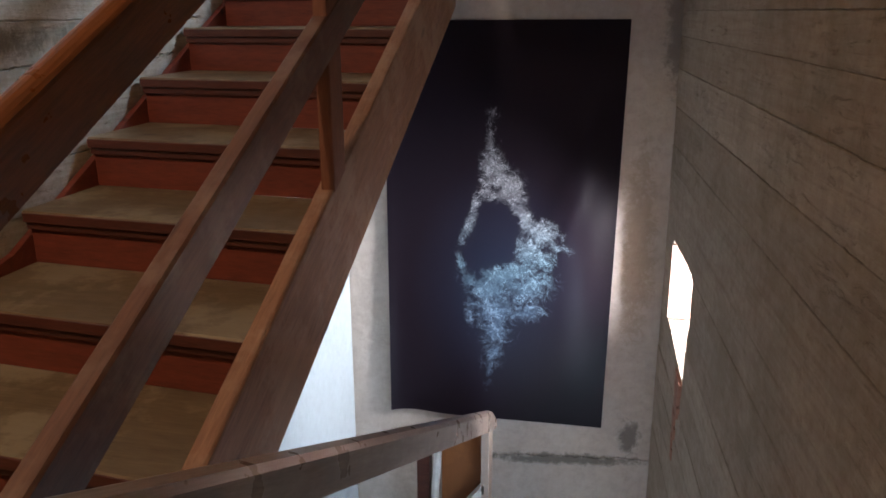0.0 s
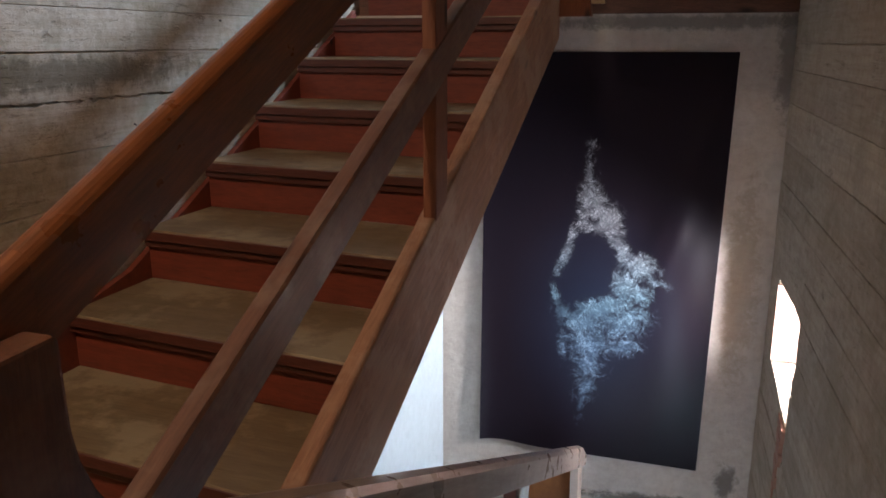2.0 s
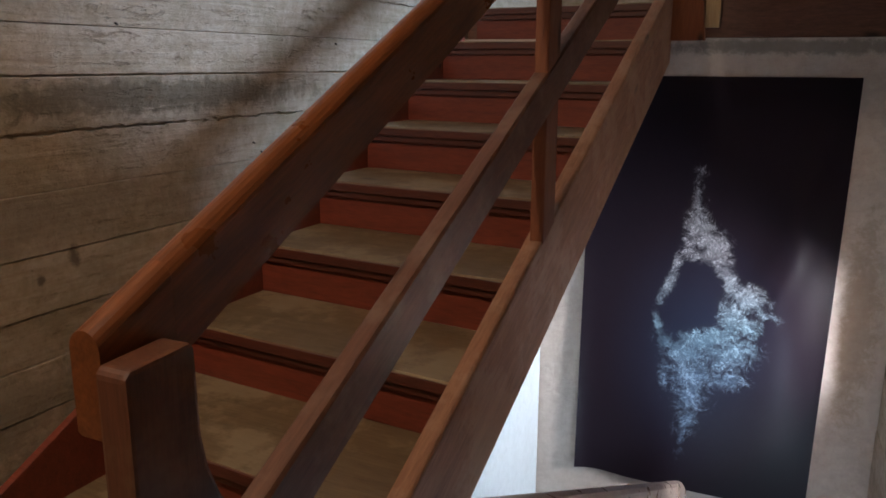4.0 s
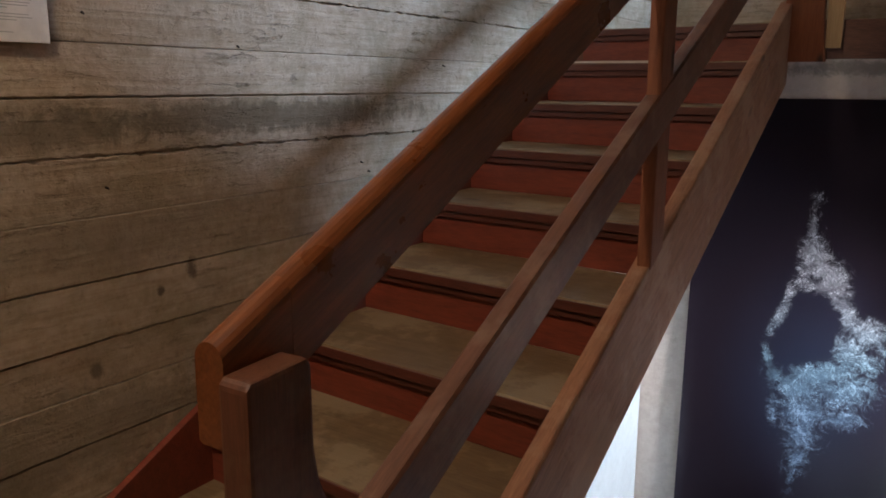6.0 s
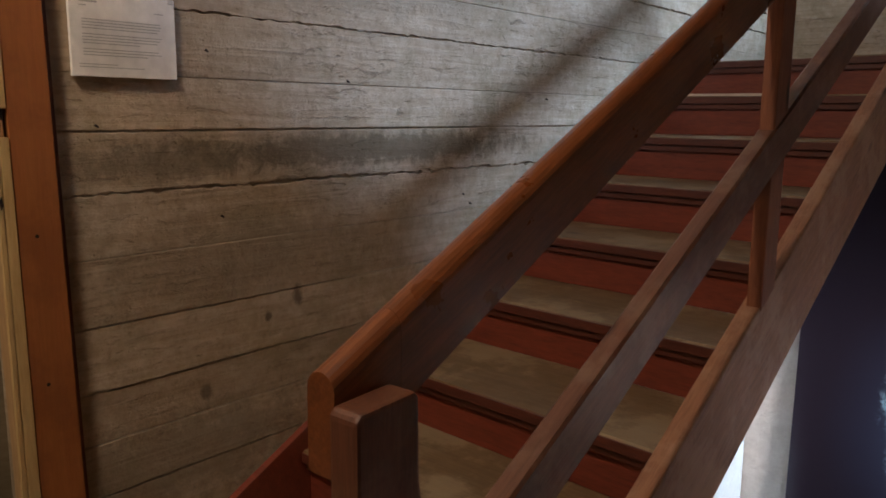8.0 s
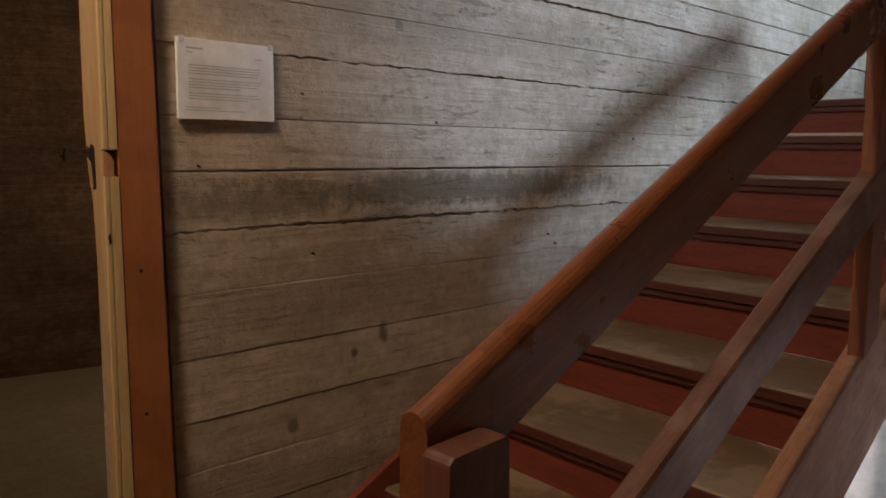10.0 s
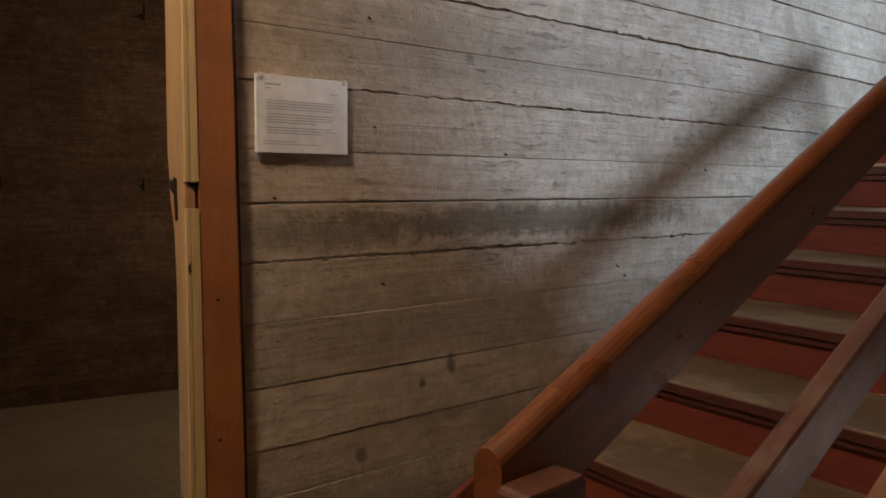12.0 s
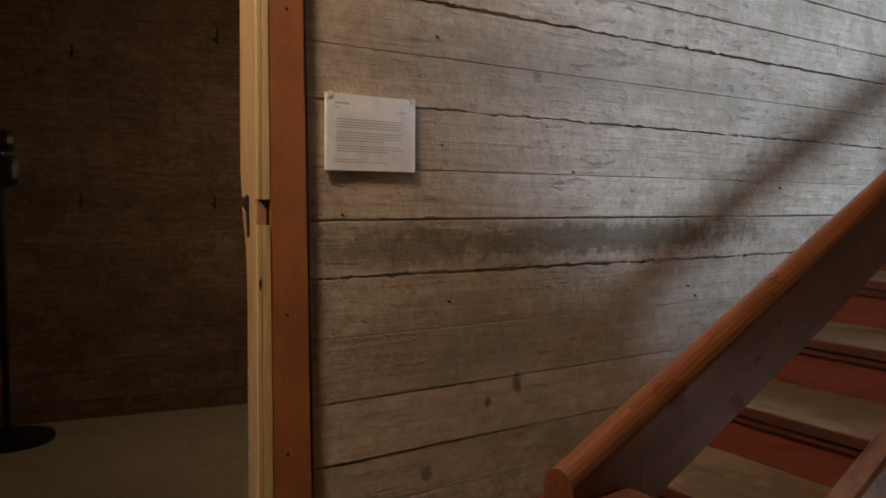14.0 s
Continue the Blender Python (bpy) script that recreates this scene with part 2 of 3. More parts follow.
def link_mesh(name, bm, mat, smooth=False):
    bmesh.ops.recalc_face_normals(bm, faces=bm.faces)
    me = bpy.data.meshes.new(name)
    bm.to_mesh(me)
    bm.free()
    me.materials.append(mat)
    if smooth:
        me.shade_smooth()
    return new(name, me)


def part(name, bm, mat, parent, label="", smooth=False):
    ob = link_mesh(name, bm, mat, smooth)
    ob.parent = parent
    ob.matrix_parent_inverse = parent.matrix_world.inverted()
    if label:
        ob["label"] = label
    return ob


def thing(name, at, label, category, group=""):
    ob = new(name)
    ob.empty_display_size = 0.1
    ob.location = at
    bpy.context.view_layer.update()
    return tagged(ob, label, category, group)


def box(x0, x1, y0, y1, z0, z1, bevel=0.0, bm=None):
    bm = bm or bmesh.new()
    made = bmesh.ops.create_cube(bm, size=1)
    for v in made["verts"]:
        v.co = Vector(((x0 + x1) / 2 + v.co.x * (x1 - x0), (y0 + y1) / 2 + v.co.y * (y1 - y0), (z0 + z1) / 2 + v.co.z * (z1 - z0)))
    if bevel:
        ed = [e for e in bm.edges if e.verts[0] in made["verts"]]
        bmesh.ops.bevel(bm, geom=ed, offset=bevel, segments=2, affect="EDGES", profile=0.6)
    return bm


def prism(outline, x0, x1, bevel=0.0, axis="x"):
    """An outline in the other two axes, drawn out along one axis."""
    bm = bmesh.new()

    def put(a, p, q):
        return {"x": (a, p, q), "y": (p, a, q), "z": (p, q, a)}[axis]

    v0 = [bm.verts.new(put(x0, p, q)) for p, q in outline]
    v1 = [bm.verts.new(put(x1, p, q)) for p, q in outline]
    bm.faces.new(v0)
    bm.faces.new(list(reversed(v1)))
    n = len(outline)
    for i in range(n):
        bm.faces.new((v0[i], v1[i], v1[(i + 1) % n], v0[(i + 1) % n]))
    bmesh.ops.recalc_face_normals(bm, faces=bm.faces)
    if bevel:
        bmesh.ops.bevel(bm, geom=bm.edges[:], offset=bevel, segments=2, affect="EDGES", profile=0.6)
    return bm


def holed_wall(outer, holes, depth, normal):
    """A wall in the plane of its outline with openings through it, and thickness along normal."""
    bm = bmesh.new()
    edges = []
    for loop in (outer, *holes):
        vs = [bm.verts.new(p) for p in loop]
        edges += [bm.edges.new((vs[i], vs[(i + 1) % len(vs)])) for i in range(len(vs))]
    made = bmesh.ops.triangle_fill(bm, use_beauty=True, edges=edges)
    faces = [f for f in made["geom"] if isinstance(f, bmesh.types.BMFace)]
    ext = bmesh.ops.extrude_face_region(bm, geom=faces)
    for v in ext["geom"]:
        if isinstance(v, bmesh.types.BMVert):
            v.co += Vector(normal) * depth
    return bm


def tube(path, radius, bm=None, sides=10):
    bm = bm or bmesh.new()
    rings = []
    for i, p in enumerate(path):
        p = Vector(p)
        d = (Vector(path[min(i + 1, len(path) - 1)]) - Vector(path[max(i - 1, 0)])).normalized()
        q = d.to_track_quat("Z", "Y")
        r = radius[i] if isinstance(radius, (list, tuple)) else radius
        rings.append([bm.verts.new(p + q @ Vector((r * math.cos(a), r * math.sin(a), 0))) for a in (2 * math.pi * k / sides for k in range(sides))])
    for a, c in zip(rings, rings[1:]):
        for k in range(sides):
            bm.faces.new((a[k], a[(k + 1) % sides], c[(k + 1) % sides], c[k]))
    bm.faces.new(rings[0])
    bm.faces.new(list(reversed(rings[-1])))
    return bm


# ---- plan ----
Z0 = 1.453                    # eye height; heights below are over the floor
XW = -1.81                    # face of the left wall
RISE, GOING, SKEW = 0.174, 0.356, -0.079
YA, KA = 1.644, 4             # nosing of the fourth step
TAN = RISE / GOING
TOP = 10 * RISE               # landing


def nose_y(k, x):
    return YA + (k - KA) * GOING + SKEW * (x + 1)


def line(z_at, y):
    """Height over the floor of a line that runs with the stair, z_at at y = 1.5."""
    return Z0 + z_at + (y - 1.5) * TAN


def end_y(x):
    return 3.978 + 0.123 * x


def right_x(y):
    return 0.345 - 0.07 * (y - 3)


# ---- large structure ----
floor = tagged(link_mesh("floor", box(-1.81, 0.75, -1.8, 0.62, -0.2, 0.0), M_FLOOR), "dusty grey-brown screed floor of the stair landing", "floor", kind="structure")
tagged(link_mesh("floor_lower", box(-1.9, 0.8, 0.3, 4.2, -1.9, -1.75), M_FLOOR), "grey screed floor at the foot of the lower flight", "floor", kind="structure")

DOOR_Y0, DOOR_Y1, DOOR_H = -0.36, 0.622, 2.08
wall_left = tagged(link_mesh("wall_left", holed_wall(
    [(XW - 0.008, -1.8, -1.9), (XW - 0.008, 5.3, -1.9), (XW - 0.008, 5.3, 4.6), (XW - 0.008, -1.8, 4.6)],
    [[(XW - 0.008, DOOR_Y0, 0.0), (XW - 0.008, DOOR_Y1, 0.0), (XW - 0.008, DOOR_Y1, DOOR_H), (XW - 0.008, DOOR_Y0, DOOR_H)]],
    0.10, (-1, 0, 0)), M_WALL), "board-marked concrete wall with rough horizontal joints", "wall", kind="structure")


def rw(y, z):
    return (right_x(y) + 0.004, y, z)


GAP = [(3.755, 0.413), (3.56, 0.415), (3.36, 0.42), (3.25, 0.412), (3.185, 0.40), (3.165, 0.33), (3.15, 0.265), (3.21, 0.14), (3.20, 0.07), (3.195, 0.02),
       (3.22, -0.065), (3.30, -0.055), (3.39, -0.045), (3.50, -0.02), (3.61, -0.003), (3.70, 0.01), (3.775, 0.02), (3.765, 0.105), (3.775, 0.19), (3.76, 0.30)]
rag = []
for (ya, za), (yb, zb) in zip(GAP, GAP[1:] + GAP[:1]):
    for i in range(4):
        y_, z_ = ya + (yb - ya) * i / 4, za + (zb - za) * i / 4
        rag.append((y_ + 0.012 * noise.noise((y_ * 31, z_ * 43, 1.0)), z_ + 0.008 * noise.noise((y_ * 37, z_ * 29, 6.0))))
GAP = rag
wall_right = tagged(link_mesh("wall_right", holed_wall(
    [rw(-1.8, -1.9), rw(5.3, -1.9), rw(5.3, 4.6), rw(-1.8, 4.6)],
    [[rw(y, z) for y, z in GAP],
     [rw(1.6, -1.4), rw(2.6, -1.4), rw(2.6, -0.5), rw(1.6, -0.5)],
     [rw(3.15, 2.95), rw(4.62, 2.95), rw(4.62, 4.0), rw(3.15, 4.0)],
     # small unseen opening added for the landing fill
     [rw(4.72, 3.30), rw(5.0, 3.30), rw(5.0, 3.80), rw(4.72, 3.80)]],
    0.36, (1, 0.07, 0)), M_WALLR), "grey board-marked concrete wall with a ragged gap", "wall", kind="structure")

FB = Z0 + 0.130               # underside of the landing beam
ew = [(-1.81, end_y(-1.81)), (0.30, end_y(0.30)), (0.30, end_y(0.30) + 0.3), (-1.81, end_y(-1.81) + 0.3)]
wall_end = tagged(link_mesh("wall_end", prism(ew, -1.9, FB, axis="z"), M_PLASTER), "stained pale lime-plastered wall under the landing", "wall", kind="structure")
low = [(1.9, -1.9), (end_y(-1.4) - 0.002, -1.9), (end_y(-1.4) - 0.002, line(-1.30, 3.8)), (1.9, line(-1.30, 1.9))]
tagged(link_mesh("wall_under_stair", prism(low, -1.806, -1.338), M_WHITE), "white plastered wall below the stair, daylight's blue put into its colour", "wall", kind="structure")
tagged(link_mesh("wall_landing", box(-1.9, 0.5, 5.15, 5.35, TOP, 4.6), M_WALL), "pale board-marked concrete wall behind the landing", "wall", kind="structure")
tagged(link_mesh("wall_rear", box(-2.0, 0.9, -1.95, -1.8, -0.2, 4.6), M_PLASTER), "plain plastered wall", "wall", kind="structure")
# Unseen ceiling closes the stairwell; its dark colour keeps bounced light low.
tagged(link_mesh("ceiling", box(-2.05, 1.0, -1.95, 5.35, 4.6, 4.75), M_FASCIA), "unseen closing ceiling, made dark to cut bounced light", "ceiling", kind="structure")
lp = [(-1.806, nose_y(10, -1.806) + 0.02), (0.25, end_y(0.25) + 0.03), (0.25, 5.15), (-1.806, 5.15)]
tagged(link_mesh("floor_landing", prism(lp, FB, TOP - 0.036, axis="z"), M_FASCIA), "dark timber landing floor", "floor", kind="structure")

# ---- side room behind the doorway ----
tagged(link_mesh("floor_side_room", box(-6.3, -1.811, -1.6, 3.2, -0.2, 0.0), M_FLOOR), "dusty bare floor of the dark side room", "floor", kind="structure")
far = [(-5.55 - 0.2 * (2.0 - 3.2), 3.2), (-5.55 - 0.2 * (2.0 + 1.6), -1.6), (-6.5, -1.6), (-6.5, 3.2)]
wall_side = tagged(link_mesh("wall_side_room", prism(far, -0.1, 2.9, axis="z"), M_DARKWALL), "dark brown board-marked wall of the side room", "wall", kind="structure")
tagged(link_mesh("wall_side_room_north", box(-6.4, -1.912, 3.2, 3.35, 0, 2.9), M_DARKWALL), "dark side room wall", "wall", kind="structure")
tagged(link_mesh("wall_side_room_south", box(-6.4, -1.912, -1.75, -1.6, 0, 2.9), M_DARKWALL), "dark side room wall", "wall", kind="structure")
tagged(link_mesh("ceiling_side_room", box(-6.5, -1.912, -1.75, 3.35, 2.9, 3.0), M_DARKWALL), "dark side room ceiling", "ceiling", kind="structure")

# ---- stair ----
XI, XO = -0.825, -0.772       # outer stringer, inner and outer face
stair = thing("staircase", (-1.3, 0.6, 0), "red-brown wooden staircase with worn pale treads", "staircase")


def tread(k):
    """A tread with a rounded nosing, skewed with the flight."""
    z = k * RISE
    n = [(0.0, z - 0.006), (0.006, z), (GOING + 0.03, z), (GOING + 0.03, z - 0.034), (0.008, z - 0.034), (0.0, z - 0.026)]
    bm = bmesh.new()
    cuts = 14
    rows_ = []
    for i in range(cuts + 1):
        x = XW + 0.03 + (XI - XW - 0.03) * i / cuts
        dip = 0.004 * math.exp(-((x + 1.3) / 0.25) ** 2)
        wob = 0.002 * noise.noise((x * 6, k * 3.1, 0))
        rows_.append([bm.verts.new((x, nose_y(k, x) + p + (wob if p < 0.1 else 0), q - (dip if p < 0.1 and q > z - 0.02 else 0))) for p, q in n])
    for a, c in zip(rows_, rows_[1:]):
        for j in range(len(n)):
            bm.faces.new((a[j], a[(j + 1) % len(n)], c[(j + 1) % len(n)], c[j]))
    bm.faces.new(rows_[0])
    bm.faces.new(list(reversed(rows_[-1])))
    return bm


def cross_strip(k, d0, d1, z0, z1, x0=XW + 0.03, x1=XI):
    """A board across the flight, between two depths behind the nosing."""
    o = [(x0, nose_y(k, x0) + d0), (x1, nose_y(k, x1) + d0), (x1, nose_y(k, x1) + d1), (x0, nose_y(k, x0) + d1)]
    return prism(o, z0, z1, 0.003, axis="z")


for k in range(1, 11):
    t_ = part("tread", tread(k), M_TREAD, stair, "worn pale wooden tread with scuffed nosing")
    part("nosing", cross_strip(k, -0.003, 0.02, k * RISE - 0.036, k * RISE - 0.0055), M_NOSE, t_, "dark-stained nosing edge")
    part("nosing_mould", cross_strip(k, 0.010, 0.03, k * RISE - 0.060, k * RISE - 0.0365), M_NOSE, t_, "dark cove moulding")
    part("riser", cross_strip(k, 0.028, 0.046, (k - 1) * RISE, k * RISE - 0.034), M_RISER, stair, "red-brown stained riser with knots")

# outer stringer with a lower end that sweeps up
y_top = end_y(XO) - 0.02
out = [(1.05, line(-0.775, 1.05)), (y_top, line(-0.775, y_top)), (y_top, line(-1.136, y_top)), (0.75, max(0.0, line(-1.136, 0.75))), (0.70, 0.0), (0.62, 0.0), (0.62, line(-0.775, 1.05) - 0.1)]
part("outer_stringer", prism(out, XI, XO, 0.006), M_STRING, stair, "worn brown outer stringer board with scratches")
ws = [(0.62, 0.0), (0.62, line(-0.80, 0.62)), (1.45, line(-0.80, 1.45)), (2.0, line(-0.95, 2.0)), (y_top - 0.1, line(-0.95, y_top - 0.1)), (y_top - 0.1, line(-1.15, y_top - 0.1)), (0.9, 0.0)]
part("wall_stringer", prism(ws, XW + 0.008, XW + 0.032, 0.003), M_RISER, stair, "dark red-brown wall stringer")

# ---- balustrade ----
bal = thing("balustrade", (-0.8, 0.6, 0), "brown wooden stair balustrade with a rounded handrail", "railing")


def sloped(z_top, z_bot, y0, y1, x0, x1, round_top=False, c=0.006):
    """A rail that runs with the stair; both ends are cut plumb."""
    h = z_top - z_bot
    w = x1 - x0
    if round_top:
        prof = [(x0, -h), (x0 + 0.006, -h - 0.004), (x1 - 0.006, -h - 0.004), (x1, -h)]
        r = w / 2
        prof += [(x0 + r + r * math.cos(a), -r * 1.0 + r * math.sin(a)) for a in (math.pi * i / 10 for i in range(11))]
    else:
        prof = [(x0, -h + c), (x0 + c, -h), (x1 - c, -h), (x1, -h + c), (x1, -c), (x1 - c, 0), (x0 + c, 0), (x0, -c)]
    bm = bmesh.new()
    n = 26
    rings = []
    for i in range(n + 1):
        y = y0 + (y1 - y0) * i / n
        wob = 0.0025 * noise.noise((y * 1.7, 1.65, 0.3))
        rings.append([bm.verts.new((x + wob, y, line(z_top, y) + dz + wob)) for x, dz in prof])
    m = len(prof)
    for a, c in zip(rings, rings[1:]):
        for j in range(m):
            bm.faces.new((a[j], a[(j + 1) % m], c[(j + 1) % m], c[j]))
    bm.faces.new(rings[0])
    bm.faces.new(list(reversed(rings[-1])))
    return bm


for y0, y1, lab in ((0.553, 0.6685, "pieced-on lower end of the handrail"), (0.669, y_top - 0.06, "orange-brown varnished deep handrail with a rubbed rounded top")):
    part("handrail", sloped(0.183, 0.055, y0, y1, -0.811, -0.763, True), M_RAIL, bal, lab)
part("mid_rail", sloped(-0.302, -0.424, 0.62, y_top - 0.05, -0.814, -0.766), M_MID, bal, "brown middle rail with knots")
for y0 in (2.095,):
    pz = [(y0, line(-0.785, y0)), (y0 + 0.10, line(-0.785, y0 + 0.1)), (y0 + 0.10, line(0.06, y0 + 0.1)), (y0, line(0.06, y0))]
    part("post", prism(pz, -0.810, -0.769, 0.004), M_POST, bal, "square brown post on the stringer")
nw = [(0.540, 0.0), (0.540, Z0 - 0.322), (0.548, Z0 - 0.314), (0.640, Z0 - 0.310), (0.646, Z0 - 0.318), (0.648, Z0 - 0.43), (0.656, Z0 - 0.475), (0.675, Z0 - 0.525), (0.71, Z0 - 0.58), (0.78, Z0 - 0.66), (0.88, Z0 - 0.77), (0.98, Z0 - 0.92), (0.98, 0.0)]
part("newel", prism(nw, -0.760, -0.712, 0.006), M_NEWEL, bal, "thick newel board with a curved lower edge")

# ---- upper flight, over the lower one ----
upper = thing("staircase", (-0.2, 3.1, 1.93), "brown wooden upper flight with a closed underside", "staircase")


def up(y, z=0.0):
    """Height of the upper flight's stringer top."""
    return 1.94 - 0.65 * (y - 3.0) + z


so = [(2.97, 1.93), (2.97, up(2.97)), (-0.6, up(-0.6)), (-0.6, up(-0.6, -0.30)), (2.55, 1.93)]
part("outer_stringer", prism(so, -0.68, -0.632, 0.004), M_STRING, upper, "brown outer stringer board")
sf = [(2.96, 1.935), (2.96, 1.950), (2.56, 1.965), (-0.59, up(-0.59, -0.26)), (-0.59, up(-0.59, -0.29)), (2.55, 1.935)]
part("underside", prism(sf, -0.630, 0.346), M_FASCIA, upper, "dark boarded underside")
for k in range(13):
    yk = 2.62 - 0.27 * k
    part("tread", box(-0.630, right_x(yk), yk - 0.27, yk + 0.025, up(yk, -0.095), up(yk, -0.06), 0.004), M_TREAD, upper)
    part("riser", box(-0.630, right_x(yk), yk - 0.015, yk + 0.003, up(yk, -0.24), up(yk, -0.097), 0.003), M_RISER, upper)

# ---- landing edge ----
edge = thing("landing_balustrade", (-0.7, end_y(-0.7), TOP), "red-brown post and pale batten at the landing edge", "railing")
fy = end_y(-0.7)
rp = [(-0.800, FB - 0.012), (-0.622, FB - 0.012), (-0.640, FB + 0.18), (-0.645, FB + 1.15), (-0.785, FB + 1.15), (-0.800, FB + 0.12)]
part("post", prism(rp, fy - 0.055, fy - 0.004, 0.004, axis="y"), M_RED, edge, "red-brown painted post")
bp = [(-0.628, FB + 0.045), (-0.565, FB + 0.045), (-0.565, FB + 1.1), (-0.640, FB + 1.1)]
part("batten", prism(bp, fy - 0.035, fy - 0.004, 0.003, axis="y"), M_PINE, edge, "pale unpainted batten")
fo = [(-0.80, end_y(-0.80) - 0.003), (0.29, end_y(0.29) - 0.003), (0.29, end_y(0.29) + 0.028), (-0.80, end_y(-0.80) + 0.028)]
tagged(link_mesh("trim_landing_beam", prism(fo, FB + 0.002, TOP + 0.01, 0.004, axis="z"), M_FASCIA), "dark brown timber beam along the landing edge", "beam", kind="structure")

# ---- lower flight rail ----
lower = thing("lower_handrail", (-0.53, 3.5, -1.0), "grey-brown rubbed handrail of the lower flight", "railing")


def down(y, z=0.0):
    return Z0 - 1.94 - (y - 3.6) * 0.489 + z


def down_rail():
    prof = [(-0.03, -0.105), (0.03, -0.105), (0.03, -0.02), (0.022, -0.004), (0.0, 0.002), (-0.022, -0.004), (-0.03, -0.02)]
    bm = bmesh.new()
    rings = []
    for i in range(31):
        y = 0.45 + (3.62 - 0.45) * i / 30
        drop = -0.03 * max(0, (y - 3.56) / 0.06) ** 2
        rings.append([bm.verts.new((-0.545 + x, y, down(y) + dz + (drop if dz > -0.05 else -drop * 0.3))) for x, dz in prof])
    for a, c in zip(rings, rings[1:]):
        for j in range(7):
            bm.faces.new((a[j], a[(j + 1) % 7], c[(j + 1) % 7], c[j]))
    bm.faces.new(rings[0])
    bm.faces.new(list(reversed(rings[-1])))
    return bm


part("rail", down_rail(), M_GREYRAIL, lower, "grey-brown rail polished by hands")
# The post's shade is put into its dark stain colour.
part("post", box(-0.93, -0.86, 3.58, 3.64, -1.75, down(3.6, -0.26), 0.004), M_NOSE, lower, "post with its shade put into a dark colour")
part("panel", box(-0.80, -0.575, 3.60, 3.62, -1.75, down(3.6, -0.09), 0.003), M_CASING, lower, "orange-brown board panel")
part("end_post", box(-0.575, -0.535, 3.50, 3.62, -1.75, down(3.6, -0.06), 0.003), M_PALEEDGE, lower, "pale edge of the end post")
part("pipe", tube([(-0.83, 3.55, -1.75), (-0.825, 3.55, -0.95), (-0.80, 3.55, down(3.6, -0.15))], 0.02), M_PIPE, lower, "pale painted pipe")
part("next_rail", prism([(-0.70, down(3.6, -0.55)), (-0.555, down(3.6, -0.36)), (-0.555, down(3.6, -0.42)), (-0.66, down(3.6, -0.60))], 3.50, 3.56, 0.003, axis="y"), M_PIPE, lower, "pale top of the next rail below")

# ---- poster ----


def poster_material():
    m, nt, b = nodes_of("printed_banner", 0.3)
    b.inputs["Specular IOR Level"].default_value = 0.15
    co = coords(nt)
    sep = nt.nodes.new("ShaderNodeSeparateXYZ")
    nt.links.new(co, sep.inputs[0])

    def ellipse(cx, cz, rx, rz, turn=0.0):
        mp = nt.nodes.new("ShaderNodeMapping")
        mp.vector_type = "TEXTURE"
        mp.inputs["Location"].default_value = (cx, 0, cz)
        mp.inputs["Rotation"].default_value = (0, radians(turn), 0)
        mp.inputs["Scale"].default_value = (rx, 1000, rz)
        nt.links.new(co, mp.inputs[0])
        ln = nt.nodes.new("ShaderNodeVectorMath")
        ln.operation = "LENGTH"
        nt.links.new(mp.outputs[0], ln.inputs[0])
        return ramp(nt, ln.outputs["Value"], [(0.1, (1, 1, 1)), (1.0, (0, 0, 0))])

    def both(a, c, mode):
        return mix(nt, 1.0, a, c, mode)

    shapes = [(-0.055, 0.612, 0.034, 0.034, -5, 0.55), (-0.062, 0.568, 0.022, 0.064, 0, 0.45), (-0.065, 0.462, 0.024, 0.100, 4, 0.75), (-0.067, 0.358, 0.038, 0.117, 8, 0.85),
              (-0.018, 0.303, 0.054, 0.132, -28, 0.95), (0.034, 0.242, 0.060, 0.100, -35, 0.95), (-0.011, 0.199, 0.098, 0.041, 10, 0.70), (-0.137, 0.167, 0.022, 0.059, 14, 0.70),
              (-0.171, 0.047, 0.022, 0.100, 22, 0.75), (-0.204, -0.030, 0.022, 0.041, 10, 0.60), (0.103, 0.097, 0.038, 0.117, -32, 0.90), (0.202, 0.003, 0.081, 0.064, 20, 0.90),
              (0.273, -0.058, 0.070, 0.029, 25, 0.75), (0.134, -0.106, 0.054, 0.100, 0, 0.85), (0.213, -0.142, 0.070, 0.064, 0, 0.60), (-0.212, -0.166, 0.022, 0.082, -12, 0.60),
              (-0.149, -0.267, 0.070, 0.047, 35, 0.70), (0.015, -0.227, 0.136, 0.059, -18, 1.00), (-0.069, -0.305, 0.092, 0.070, -10, 0.95), (0.130, -0.285, 0.130, 0.100, -10, 0.75),
              (-0.028, -0.424, 0.092, 0.105, 0, 0.85), (-0.157, -0.392, 0.033, 0.129, 0, 0.50), (0.126, -0.432, 0.098, 0.053, -10, 0.70), (-0.027, -0.533, 0.081, 0.094, 10, 0.80),
              (-0.093, -0.525, 0.038, 0.117, -10, 0.50), (-0.036, -0.661, 0.049, 0.100, 14, 0.70), (-0.056, -0.761, 0.019, 0.105, 6, 0.60), (-0.068, -0.836, 0.033, 0.023, 0, 0.35)]
    total = None
    for cx, cz, rx, rz, tr, amt in shapes:
        e = mix(nt, amt, (0.0, 0.0, 0.0), ellipse(cx, cz, rx * 1.85, rz * 1.6, tr))
        total = e if total is None else both(total, e, "LIGHTEN")
    hole_ = ellipse(-0.044, -0.011, 0.119, 0.193, 8)
    total = mix(nt, 0.92, total, both(total, mix(nt, 1.0, (1, 1, 1), hole_, "SUBTRACT"), "MULTIPLY"))
    # torn edges, then filaments, flakes and spray within them
    tear = noise_tex(nt, co, 17, 10, 0.72, 1.2)
